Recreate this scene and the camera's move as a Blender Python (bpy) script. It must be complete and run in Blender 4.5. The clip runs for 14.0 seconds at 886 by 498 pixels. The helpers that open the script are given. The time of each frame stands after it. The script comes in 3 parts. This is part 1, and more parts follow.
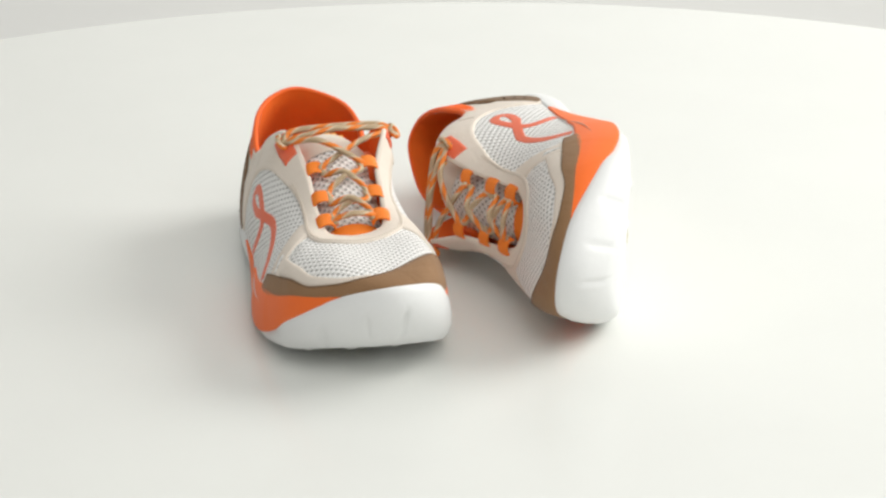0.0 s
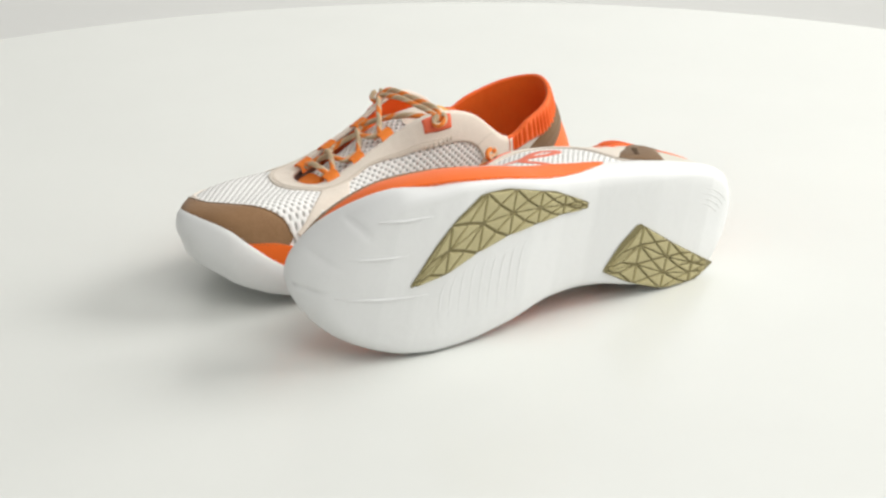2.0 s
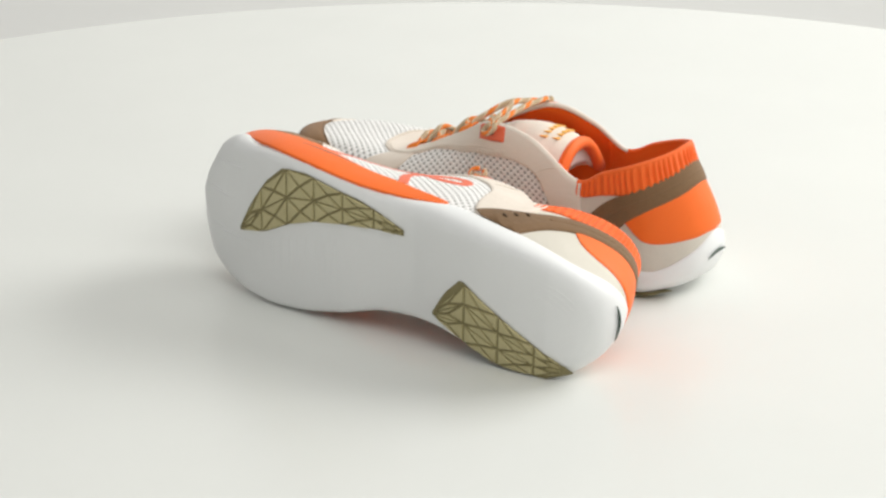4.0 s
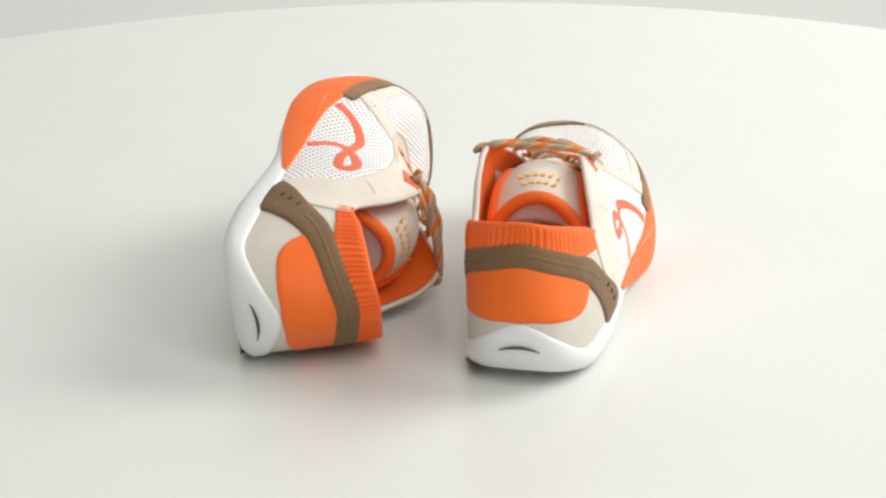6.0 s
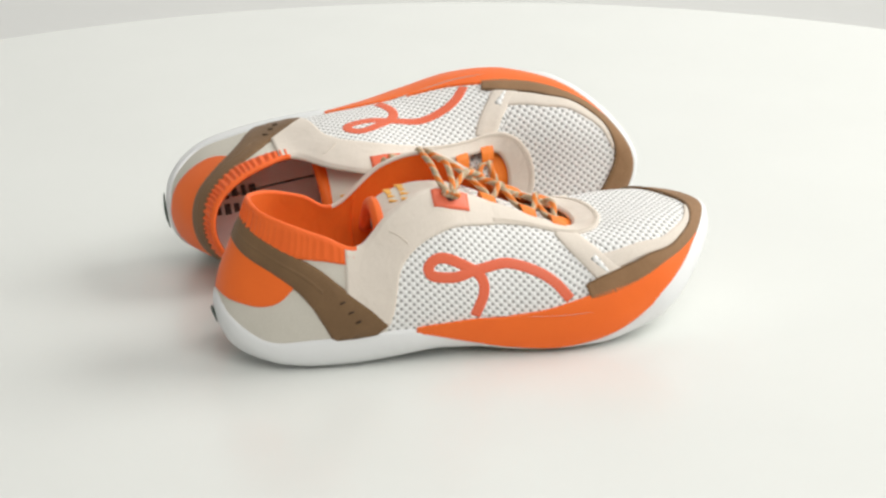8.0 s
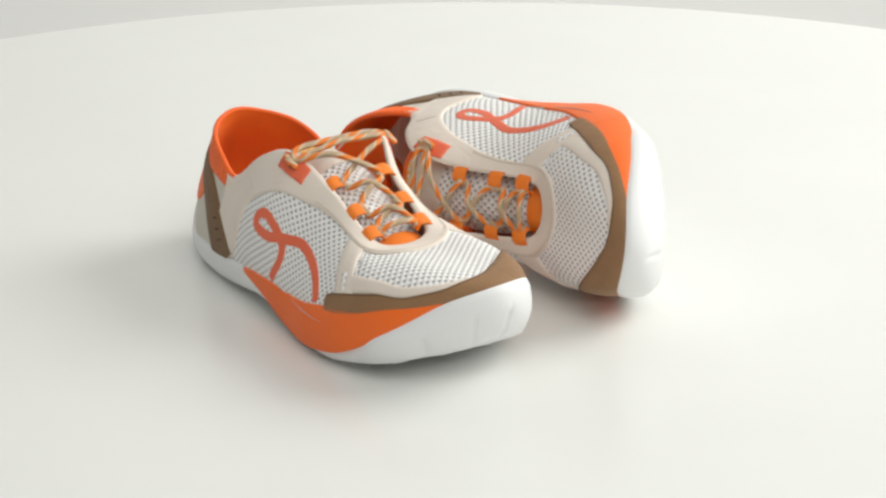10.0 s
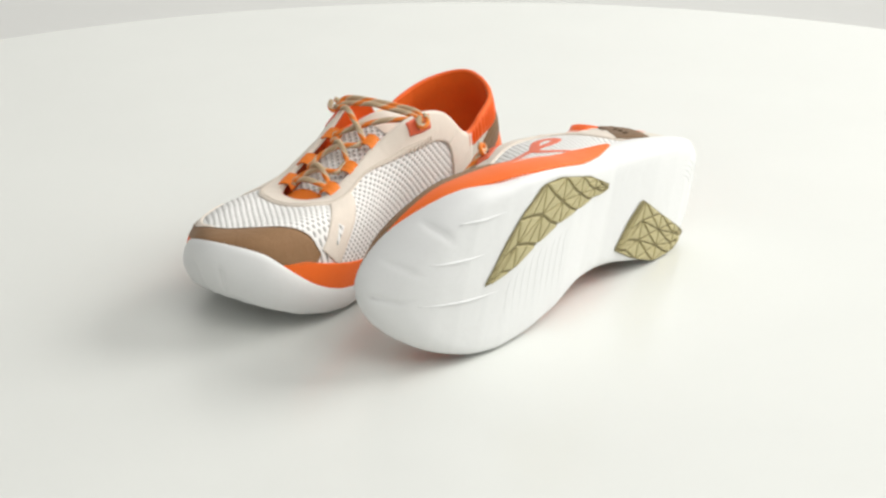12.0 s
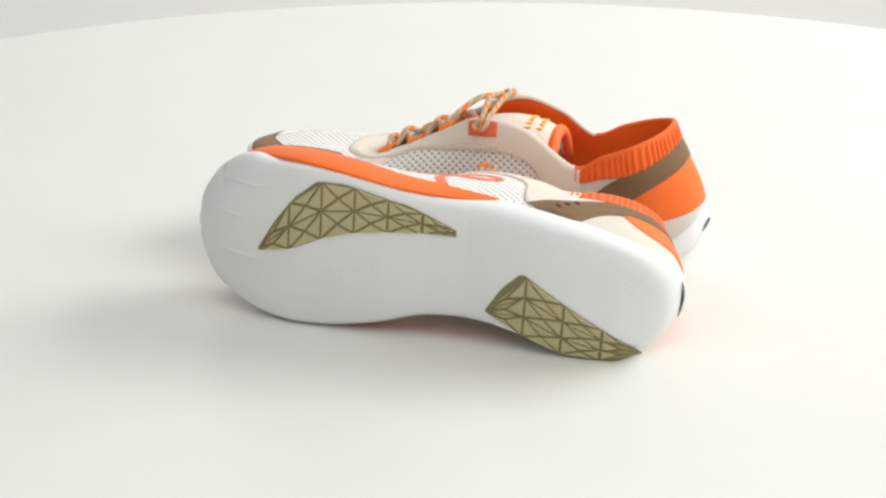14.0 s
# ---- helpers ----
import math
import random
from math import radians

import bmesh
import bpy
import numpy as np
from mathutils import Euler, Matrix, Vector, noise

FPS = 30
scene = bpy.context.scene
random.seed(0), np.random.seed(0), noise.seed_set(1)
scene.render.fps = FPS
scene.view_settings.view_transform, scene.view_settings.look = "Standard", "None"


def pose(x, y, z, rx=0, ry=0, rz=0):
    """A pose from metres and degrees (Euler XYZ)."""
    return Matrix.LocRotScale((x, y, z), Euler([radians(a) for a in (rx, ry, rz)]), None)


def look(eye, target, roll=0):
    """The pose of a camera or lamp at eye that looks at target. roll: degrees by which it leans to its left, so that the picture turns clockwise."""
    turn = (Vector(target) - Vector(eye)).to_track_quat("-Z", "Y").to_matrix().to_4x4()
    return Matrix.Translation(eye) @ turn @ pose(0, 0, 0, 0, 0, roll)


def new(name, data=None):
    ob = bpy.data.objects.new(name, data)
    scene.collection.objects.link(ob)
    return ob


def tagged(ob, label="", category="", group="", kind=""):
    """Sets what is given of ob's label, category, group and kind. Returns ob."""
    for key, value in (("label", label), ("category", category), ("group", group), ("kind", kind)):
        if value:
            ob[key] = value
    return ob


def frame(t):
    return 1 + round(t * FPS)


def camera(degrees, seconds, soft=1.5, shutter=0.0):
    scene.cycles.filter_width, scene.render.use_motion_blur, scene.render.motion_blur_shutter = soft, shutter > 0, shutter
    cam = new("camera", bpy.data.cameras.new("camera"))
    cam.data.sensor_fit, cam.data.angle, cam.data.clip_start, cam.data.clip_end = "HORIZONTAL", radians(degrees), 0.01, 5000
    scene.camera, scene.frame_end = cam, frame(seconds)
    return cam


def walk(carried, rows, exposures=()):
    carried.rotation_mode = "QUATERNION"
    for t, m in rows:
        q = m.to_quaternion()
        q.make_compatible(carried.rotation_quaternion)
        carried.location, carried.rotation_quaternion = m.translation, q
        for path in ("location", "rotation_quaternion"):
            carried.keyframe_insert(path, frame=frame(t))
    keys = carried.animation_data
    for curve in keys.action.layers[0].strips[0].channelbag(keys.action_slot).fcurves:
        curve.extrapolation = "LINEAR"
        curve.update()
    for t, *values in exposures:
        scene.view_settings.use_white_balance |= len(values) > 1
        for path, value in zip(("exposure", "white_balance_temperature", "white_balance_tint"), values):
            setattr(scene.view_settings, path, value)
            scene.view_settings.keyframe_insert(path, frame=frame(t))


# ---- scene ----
# A round white display table; a pair of shoes turns on it in front of a fixed camera.
cam = camera(23.18, 14.0, 2.6)
SPIN = 34.163                      # degrees a second, clockwise from above
EYE = Vector((0.0, -1.188, 0.4913))
TILT = 21.63
CAM_POSE = Matrix.Translation(EYE) @ pose(0, 0, 0, 90 - TILT, 0, 0) @ pose(0, 0, 0, 0, 0, -0.6)
walk(cam, [(0.0, CAM_POSE), (14.0, CAM_POSE)], [(0.0, 0.03), (0.5, 0.0), (1.0, 0.0), (6.0, -0.02), (12.3, 0.0), (13.1, -0.03), (14.0, 0.08)])

# ---- light ----
world = bpy.data.worlds.new("studio")
scene.world = world
world.use_nodes = True
world.node_tree.nodes["Background"].inputs[0].default_value = (0.99, 0.985, 0.95, 1)
world.node_tree.nodes["Background"].inputs[1].default_value = 0.36


def softbox(name, eye, target, size_x, size_y, power, color):
    lamp = bpy.data.lights.new(name, "AREA")
    lamp.shape, lamp.size, lamp.size_y, lamp.energy, lamp.color = "RECTANGLE", size_x, size_y, power, color
    ob = new(name, lamp)
    ob.matrix_world = look(eye, target)
    return ob


softbox("softbox_lamp", (1.6, 0.45, 1.15), (0, 0, 0.05), 1.3, 1.1, 35, (0.99, 0.985, 0.95))
softbox("overhead_lamp", (0.6, -1.25, 1.75), (0.08, 0.08, 0), 1.6, 1.5, 18.6, (0.99, 0.985, 0.955))
# unseen fill, added only to lift the brightness of the paper behind
softbox("backdrop_fill", (0.0, 1.2, 1.7), (0, 2.4, 0.2), 1.6, 0.4, 9, (0.99, 0.985, 0.955))
scene.view_settings.exposure = 0.0

# ---- materials ----


class Nodes:
    """A node material with short calls for its nodes."""

    def __init__(self, name):
        self.mat = bpy.data.materials.new(name)
        self.mat.use_nodes = True
        self.tree = self.mat.node_tree
        self.bsdf = self.tree.nodes["Principled BSDF"]

    def add(self, kind, **values):
        node = self.tree.nodes.new(kind)
        for key, value in values.items():
            if key in node.inputs:
                node.inputs[key].default_value = value
        return node

    def link(self, a, b):
        self.tree.links.new(a, b)

    def math(self, op, a, b=None):
        node = self.tree.nodes.new("ShaderNodeMath")
        node.operation = op
        for socket, value in zip(node.inputs, (a, b)):
            if value is None:
                continue
            if isinstance(value, (int, float)):
                socket.default_value = value
            else:
                self.link(value, socket)
        return node.outputs[0]

    def ramp(self, value, stops):
        node = self.tree.nodes.new("ShaderNodeValToRGB")
        while len(node.color_ramp.elements) < len(stops):
            node.color_ramp.elements.new(0.5)
        for element, (at, color) in zip(node.color_ramp.elements, stops):
            element.position, element.color = at, (*color, 1)
        self.link(value, node.inputs[0])
        return node.outputs[0]


def surface(name, color, dark, rough=0.7, grain=900, blotch=30, bump=0.15, sheen=0.0, depth=0.0004):
    """Cloth, leather or foam: two scales of tone, fine relief."""
    n = Nodes(name)
    place = n.add("ShaderNodeTexCoord").outputs["Object"]
    fine = n.add("ShaderNodeTexNoise", Scale=grain, Detail=3.0)
    wide = n.add("ShaderNodeTexNoise", Scale=blotch, Detail=4.0)
    n.link(place, fine.inputs["Vector"])
    n.link(place, wide.inputs["Vector"])
    tone = n.math("ADD", n.math("MULTIPLY", fine.outputs[0], 0.5), n.math("MULTIPLY", wide.outputs[0], 0.5))
    n.link(n.ramp(tone, [(0.3, dark), (0.68, color)]), n.bsdf.inputs["Base Color"])
    n.bsdf.inputs["Roughness"].default_value = rough
    n.bsdf.inputs["Sheen Weight"].default_value = sheen
    crease = n.add("ShaderNodeTexNoise", Scale=85.0, Detail=2.0, Distortion=0.6)
    n.link(place, crease.inputs["Vector"])
    soft = n.add("ShaderNodeBump", Strength=min(1.0, 2.0 * bump), Distance=0.0012)
    n.link(crease.outputs[0], soft.inputs["Height"])
    relief = n.add("ShaderNodeBump", Strength=bump, Distance=depth)
    n.link(fine.outputs[0], relief.inputs["Height"])
    n.link(soft.outputs[0], relief.inputs["Normal"])
    n.link(relief.outputs[0], n.bsdf.inputs["Normal"])
    return n.mat


def mesh_cloth(name, thread, hole, pitch):
    """Open knit: staggered round holes, in the metre coordinates of the UV map."""
    n = Nodes(name)
    uv = n.add("ShaderNodeUVMap").outputs[0]
    warp = n.add("ShaderNodeTexNoise", Scale=60.0, Detail=1.0)
    n.link(uv, warp.inputs["Vector"])
    split = n.add("ShaderNodeSeparateXYZ")
    n.link(uv, split.inputs[0])
    k = 2 * math.pi / pitch
    wob = n.math("MULTIPLY", warp.outputs[0], 1.2)
    a = n.math("SINE", n.math("ADD", n.math("MULTIPLY", split.outputs[0], k), wob))
    b = n.math("SINE", n.math("ADD", n.math("MULTIPLY", split.outputs[1], k), wob))
    dots = n.math("MULTIPLY", a, b)
    wide = n.add("ShaderNodeTexNoise", Scale=35.0, Detail=3.0)
    n.link(uv, wide.inputs["Vector"])
    level = n.math("ADD", dots, n.math("MULTIPLY", n.math("SUBTRACT", wide.outputs[0], 0.5), 0.25))
    mid = tuple(0.5 * (u + v) for u, v in zip(thread, hole))
    n.link(n.ramp(level, [(0.18, thread), (0.42, mid), (0.72, hole)]), n.bsdf.inputs["Base Color"])
    n.bsdf.inputs["Roughness"].default_value = 0.75
    relief = n.add("ShaderNodeBump", Strength=0.5, Distance=0.0006)
    relief.invert = True
    n.link(dots, relief.inputs["Height"])
    n.link(relief.outputs[0], n.bsdf.inputs["Normal"])
    return n.mat


def cord(name):
    """Round lace: tan threads with orange flecks that wind round it."""
    n = Nodes(name)
    uv = n.add("ShaderNodeUVMap").outputs[0]
    split = n.add("ShaderNodeSeparateXYZ")
    n.link(uv, split.inputs[0])
    wind = n.math("ADD", n.math("MULTIPLY", split.outputs[0], 2 * math.pi / 0.019), n.math("MULTIPLY", split.outputs[1], 2 * math.pi))
    fleck = n.math("SINE", wind)
    weave = n.math("MULTIPLY", n.math("SINE", n.math("MULTIPLY", split.outputs[0], 2 * math.pi / 0.0012)),
                   n.math("SINE", n.math("MULTIPLY", split.outputs[1], 8 * math.pi)))
    level = n.math("ADD", n.math("MULTIPLY", fleck, 0.5), n.math("MULTIPLY", weave, 0.12))
    n.link(n.ramp(n.math("ADD", level, 0.5), [(0.28, (0.54, 0.40, 0.25)), (0.5, (0.74, 0.60, 0.43)), (0.72, (0.68, 0.50, 0.32)), (0.8, (0.90, 0.25, 0.035))]),
           n.bsdf.inputs["Base Color"])
    n.bsdf.inputs["Roughness"].default_value = 0.8
    relief = n.add("ShaderNodeBump", Strength=0.6, Distance=0.0004)
    n.link(weave, relief.inputs["Height"])
    n.link(relief.outputs[0], n.bsdf.inputs["Normal"])
    return n.mat


def plain(name, color, rough, spread=0.04, scale=8.0, coat=0.0):
    n = Nodes(name)
    place = n.add("ShaderNodeTexCoord").outputs["Object"]
    wide = n.add("ShaderNodeTexNoise", Scale=scale, Detail=5.0)
    n.link(place, wide.inputs["Vector"])
    low = tuple(c * (1 - spread) for c in color)
    n.link(n.ramp(wide.outputs[0], [(0.35, low), (0.65, color)]), n.bsdf.inputs["Base Color"])
    n.bsdf.inputs["Roughness"].default_value = rough
    n.bsdf.inputs["Coat Weight"].default_value = coat
    return n.mat


TABLE_WHITE = plain("table_white", (0.785, 0.795, 0.765), 0.26, 0.02)
BACK_WHITE = plain("backdrop_white", (0.84, 0.84, 0.82), 0.9, 0.02, 1.0)
FOAM = surface("sole_foam", (0.85, 0.855, 0.85), (0.80, 0.805, 0.80), 0.5, 1500, 20, 0.1)
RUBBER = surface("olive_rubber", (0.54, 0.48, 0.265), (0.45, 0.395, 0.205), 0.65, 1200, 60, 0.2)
# same rubber, darkened: the shade down in the tread grooves is put into the colour
GROOVE_SHADE = surface("shaded_groove_rubber", (0.27, 0.23, 0.11), (0.2, 0.17, 0.08), 0.8)
BEIGE = surface("beige_suede", (0.82, 0.735, 0.645), (0.74, 0.655, 0.565), 0.85, 1400, 40, 0.25, 0.15)
HEEL_BEIGE = surface("heel_leather", (0.70, 0.66, 0.58), (0.62, 0.58, 0.50), 0.7, 1200, 40, 0.15)
BROWN = surface("brown_suede", (0.31, 0.17, 0.078), (0.235, 0.125, 0.054), 0.8, 1400, 50, 0.3, 0.1)
STRAP_BROWN = surface("dark_brown_suede", (0.215, 0.12, 0.052), (0.155, 0.085, 0.036), 0.8, 1400, 50, 0.3, 0.1)
ORANGE = surface("orange_cloth", (0.97, 0.165, 0.008), (0.90, 0.14, 0.006), 0.6, 1500, 40, 0.12, 0.1)
ELASTIC = surface("orange_elastic", (0.95, 0.15, 0.012), (0.85, 0.12, 0.008), 0.7, 1800, 60, 0.2, 0.1)
WEBBING = surface("orange_webbing", (0.94, 0.25, 0.02), (0.85, 0.19, 0.012), 0.6, 2500, 70, 0.3)
LINING = surface("orange_lining", (0.95, 0.175, 0.012), (0.84, 0.14, 0.008), 0.85, 1500, 50, 0.25)
CORAL = surface("coral_rubber", (0.86, 0.165, 0.075), (0.78, 0.14, 0.06), 0.45, 900, 40, 0.1)
INSOLE = surface("grey_insole", (0.74, 0.70, 0.68), (0.66, 0.62, 0.60), 0.9, 1500, 40, 0.25)
KNIT = mesh_cloth("white_mesh", (0.89, 0.88, 0.86), (0.36, 0.345, 0.33), 0.0046)
LACE = cord("flecked_lace")
SLIT_GREEN = plain("dark_green", (0.02, 0.05, 0.03), 0.5)
PRINT = plain("yellow_print", (0.90, 0.48, 0.10), 0.6)
INK = plain("black_ink", (0.05, 0.05, 0.05), 0.7)
THREAD_PALE = plain("pale_thread", (0.68, 0.60, 0.51), 0.8)
PUNCH = plain("punched_hole", (0.06, 0.035, 0.018), 0.8)
EYE_DARK = plain("eyelet_dark", (0.10, 0.03, 0.02), 0.6)

# ---- mesh tools ----
UNIT = 0.0009                      # metres in one unit of the shoe's drawing
SIDE = 1.0                         # 1 right shoe, -1 left shoe


def make(name, verts, faces, material, parent, label="", uvs=None, mirror=True, smooth=True):
    """One mesh object under parent; verts in drawing units."""
    v = np.array(verts, float).reshape(-1, 3) * UNIT
    if mirror and SIDE < 0:
        v = v * np.array((-1.0, 1.0, 1.0))
        faces = [tuple(reversed(f)) for f in faces]
    me = bpy.data.meshes.new(name)
    me.from_pydata(v.tolist(), [], faces)
    if uvs is not None:
        layer = me.uv_layers.new(name="UVMap")
        order = np.empty(len(me.loops), int)
        me.loops.foreach_get("vertex_index", order)
        layer.data.foreach_set("uv", np.asarray(uvs, float)[order].ravel())
    me.materials.append(material)
    if smooth:
        me.polygons.foreach_set("use_smooth", [True] * len(me.polygons))
    me.update()
    ob = new(name, me)
    if parent is not None:
        ob.parent = parent
    if label:
        tagged(ob, label)
    return ob


def grid_faces(nu, nv, wrap=False, base=0, flip=False):
    out = []
    for i in range(nu if wrap else nu - 1):
        k = (i + 1) % nu
        for j in range(nv - 1):
            f = (base + i * nv + j, base + k * nv + j, base + k * nv + j + 1, base + i * nv + j + 1)
            out.append(f[::-1] if flip else f)
    return out


def tube(path, radius, sides=8, caps=True):
    """Verts, faces and uvs of a round cord along a path (n, 3)."""
    path = np.asarray(path, float)
    n = len(path)
    tan = np.gradient(path, axis=0)
    tan /= np.linalg.norm(tan, axis=1)[:, None] + 1e-9
    ref = np.array((0.0, 0.0, 1.0)) if abs(tan[0][2]) < 0.9 else np.array((1.0, 0.0, 0.0))
    a = np.cross(tan[0], ref)
    rad = np.broadcast_to(np.asarray(radius, float), (n,))
    length = np.concatenate(([0], np.cumsum(np.linalg.norm(np.diff(path, axis=0), axis=1))))
    verts, uvs = [], []
    for i in range(n):
        a = a - tan[i] * np.dot(a, tan[i])
        a /= np.linalg.norm(a) + 1e-9
        b = np.cross(tan[i], a)
        for j in range(sides + 1):
            w = 2 * math.pi * j / sides
            verts.append(path[i] + rad[i] * (a * math.cos(w) + b * math.sin(w)))
            uvs.append((length[i] * UNIT, j / sides))
    faces = grid_faces(n, sides + 1)
    if caps:
        faces.append(tuple(range(sides)))
        faces.append(tuple(reversed(range((n - 1) * (sides + 1), (n - 1) * (sides + 1) + sides))))
    return verts, faces, uvs


def spline(points, n, closed=False):
    """n points of a Catmull-Rom curve through the points."""
    pts = np.asarray(points, float)
    m = len(pts)
    s = np.linspace(0, m if closed else m - 1, n, endpoint=not closed)
    i = np.minimum(s.astype(int), m - 1 if closed else m - 2)
    f = (s - i)[:, None]
    if closed:
        p = [pts[(i + k) % m] for k in (-1, 0, 1, 2)]
    else:
        ext = np.vstack((2 * pts[0] - pts[1], pts, 2 * pts[-1] - pts[-2]))
        p = [ext[i + k] for k in (0, 1, 2, 3)]
    return 0.5 * (2 * p[1] + (p[2] - p[0]) * f + (2 * p[0] - 5 * p[1] + 4 * p[2] - p[3]) * f ** 2 + (3 * p[1] - p[0] - 3 * p[2] + p[3]) * f ** 3)


# ---- the shape of the shoe ----
# Drawn as a right shoe: x to the outer side, y to the toe, z up. Stations run round the foot
# from the heel's back along the outer side to the toe and back along the inner side.
OUTLINE = [(2, -5), (24, 1), (39, 22), (45, 50), (48, 82), (49, 112), (50, 140), (53, 170), (57, 205), (54.5, 241), (42, 278), (15, 305),
           (-18, 317), (-49, 299), (-60, 262), (-57, 220), (-47, 182), (-35, 148), (-31.5, 112), (-35.5, 80), (-39, 50), (-36, 22), (-20, 1)]
SOLE_TOP = [41, 31, 18, 18.5, 20.5, 21, 14, 7.5, 6, 14, 35, 55.5, 62.5, 55.5, 28, 14, 12, 14, 16, 18, 18.5, 18.5, 31]
EDGE_XY = [(-1, 19), (15, 24), (26, 38), (32, 58), (33, 80), (26, 102), (18.5, 130), (13, 165), (12.5, 194), (10, 213), (6, 220), (-1, 223),
           (-9, 224), (-19, 222), (-27, 215), (-30, 194), (-32, 168), (-42, 140), (-43, 109), (-40, 78), (-39, 58), (-33, 38), (-18, 24)]
EDGE_Z = [95, 92, 87, 79.5, 71, 89, 99, 85, 72, 63.5, 61.5, 61, 61, 62, 65, 74, 87, 101, 95, 72, 80, 87, 92]
RISE = [0.4, 0.4, 0.4, 0.4, 0.4, 0.35, 0.3, 0.3, 0.34, 0.45, 0.74, 1.55, 1.5, 1.45, 0.52, 0.45, 0.4, 0.35, 0.35, 0.4, 0.4, 0.4, 0.4]
SWELL = [-2, -2, -1, 1, 2, 3, 3, 3, 4, 3, 1, 0, 0, 0, 1, 2, 5, 12, 14, 7, 0, -1, -2]
LEAN = [3, 3, 3, 3, 4, 10, 14, 16, 20, 26, 32, 36, 36, 34, 28, 20, 14, 8, 5, 4, 3, 3, 3]
DROP = [0.3, 0.3, 0.3, 0.3, 0.3, 0.2, 0.12, 0.12, 0.1, -0.05, -0.12, -0.8, -1.2, -0.75, -0.05, 0.1, 0.12, 0.15, 0.2, 0.3, 0.3, 0.3, 0.3]
STATIONS = len(OUTLINE)
# heights of the two inner control points of each station's profile
BULGE_LOW = [a - 3 + k * max(b - a + 3, 5.0) for a, b, k in zip(SOLE_TOP, EDGE_Z, RISE)]
BULGE_HIGH = [b - k * max(b - a + 3, 5.0) for a, b, k in zip(SOLE_TOP, EDGE_Z, DROP)]


def loop_at(values, p):
    """Periodic Catmull-Rom value at the stations p."""
    pts = np.asarray(values, float)
    if pts.ndim == 1:
        pts = pts[:, None]
    p = np.asarray(p, float) % STATIONS
    i = np.floor(p).astype(int)
    f = (p - i)[..., None]
    q = [pts[(i + k) % STATIONS] for k in (-1, 0, 1, 2)]
    r = 0.5 * (2 * q[1] + (q[2] - q[0]) * f + (2 * q[0] - 5 * q[1] + 4 * q[2] - q[3]) * f ** 2 + (3 * q[1] - q[0] - 3 * q[2] + q[3]) * f ** 3)
    return r if r.shape[-1] > 1 else r[..., 0]


def outward(p):
    d = loop_at(OUTLINE, np.asarray(p) + 0.02) - loop_at(OUTLINE, np.asarray(p) - 0.02)
    n = np.stack((d[..., 1], -d[..., 0]), -1)
    return n / (np.linalg.norm(n, axis=-1, keepdims=True) + 1e-9)


def skin(p, h, off=0.0):
    """The upper's surface: station p, height h from the sole (0) to the top edge (1), lifted by off."""
    p, h = np.broadcast_arrays(np.asarray(p, float), np.asarray(h, float))

    def raw(p, h):
        out = outward(p)
        zs = loop_at(SOLE_TOP, p)
        toe = np.clip((loop_at(OUTLINE, p)[..., 1:] - 240) / 60, 0, 1)
        b = np.concatenate((loop_at(OUTLINE, p) - (3.0 + 3.5 * toe) * out, (zs - 3.0)[..., None]), -1)
        t = np.concatenate((loop_at(EDGE_XY, p), loop_at(EDGE_Z, p)[..., None]), -1)
        out3 = np.concatenate((out, np.zeros_like(out[..., :1])), -1)
        c1 = b + out3 * loop_at(SWELL, p)[..., None]
        c2 = t + out3 * loop_at(LEAN, p)[..., None]
        c1[..., 2], c2[..., 2] = loop_at(BULGE_LOW, p), loop_at(BULGE_HIGH, p)
        g = h[..., None]
        return (1 - g) ** 3 * b + 3 * (1 - g) ** 2 * g * c1 + 3 * (1 - g) * g * g * c2 + g ** 3 * t

    base = raw(p, h)
    off = np.asarray(off, float)
    if off.ndim == 0 and off == 0.0:
        return base
    du = raw(p + 0.02, h) - raw(p - 0.02, h)
    dv = raw(p, np.minimum(h + 0.01, 1.0)) - raw(p, np.maximum(h - 0.01, 0.0))
    n = np.cross(du, dv)
    n /= np.linalg.norm(n, axis=-1, keepdims=True) + 1e-9
    return base + n * off[..., None]


CHART_P = np.linspace(0, STATIONS, 691)[:, None] * np.ones((1, 101))
CHART_H = np.linspace(0, 1, 101)[None, :] * np.ones((691, 1))
CHART = skin(CHART_P, CHART_H)


def find(side, x=None, y=None, z=None):
    """(p, h) on the outer (1), inner (-1) or any (0) side of the upper, nearest to the coordinates given."""
    d = np.zeros(CHART_P.shape)
    for axis, value in enumerate((x, y, z)):
        if value is not None:
            d += (CHART[..., axis] - value) ** 2
    if side > 0:
        d = np.where((CHART_P > 0.0) & (CHART_P < 12.0), d, 1e9)
    if side < 0:
        d = np.where(CHART_P > 12.0, d, 1e9)
    i = np.unravel_index(np.argmin(d), d.shape)
    return float(CHART_P[i]), float(CHART_H[i])


def curve(pairs, soft=0.12):
    """h as a smooth function of p through (p, h) pairs."""
    pairs = sorted(pairs)
    xs = np.array([a for a, _ in pairs])
    ys = np.array([c for _, c in pairs])
    taps = np.linspace(-2, 2, 9)
    weight = np.exp(-0.5 * taps ** 2)

    def at(p):
        return sum(w * np.interp(p + t * soft, xs, ys) for t, w in zip(taps, weight)) / weight.sum()

    return at


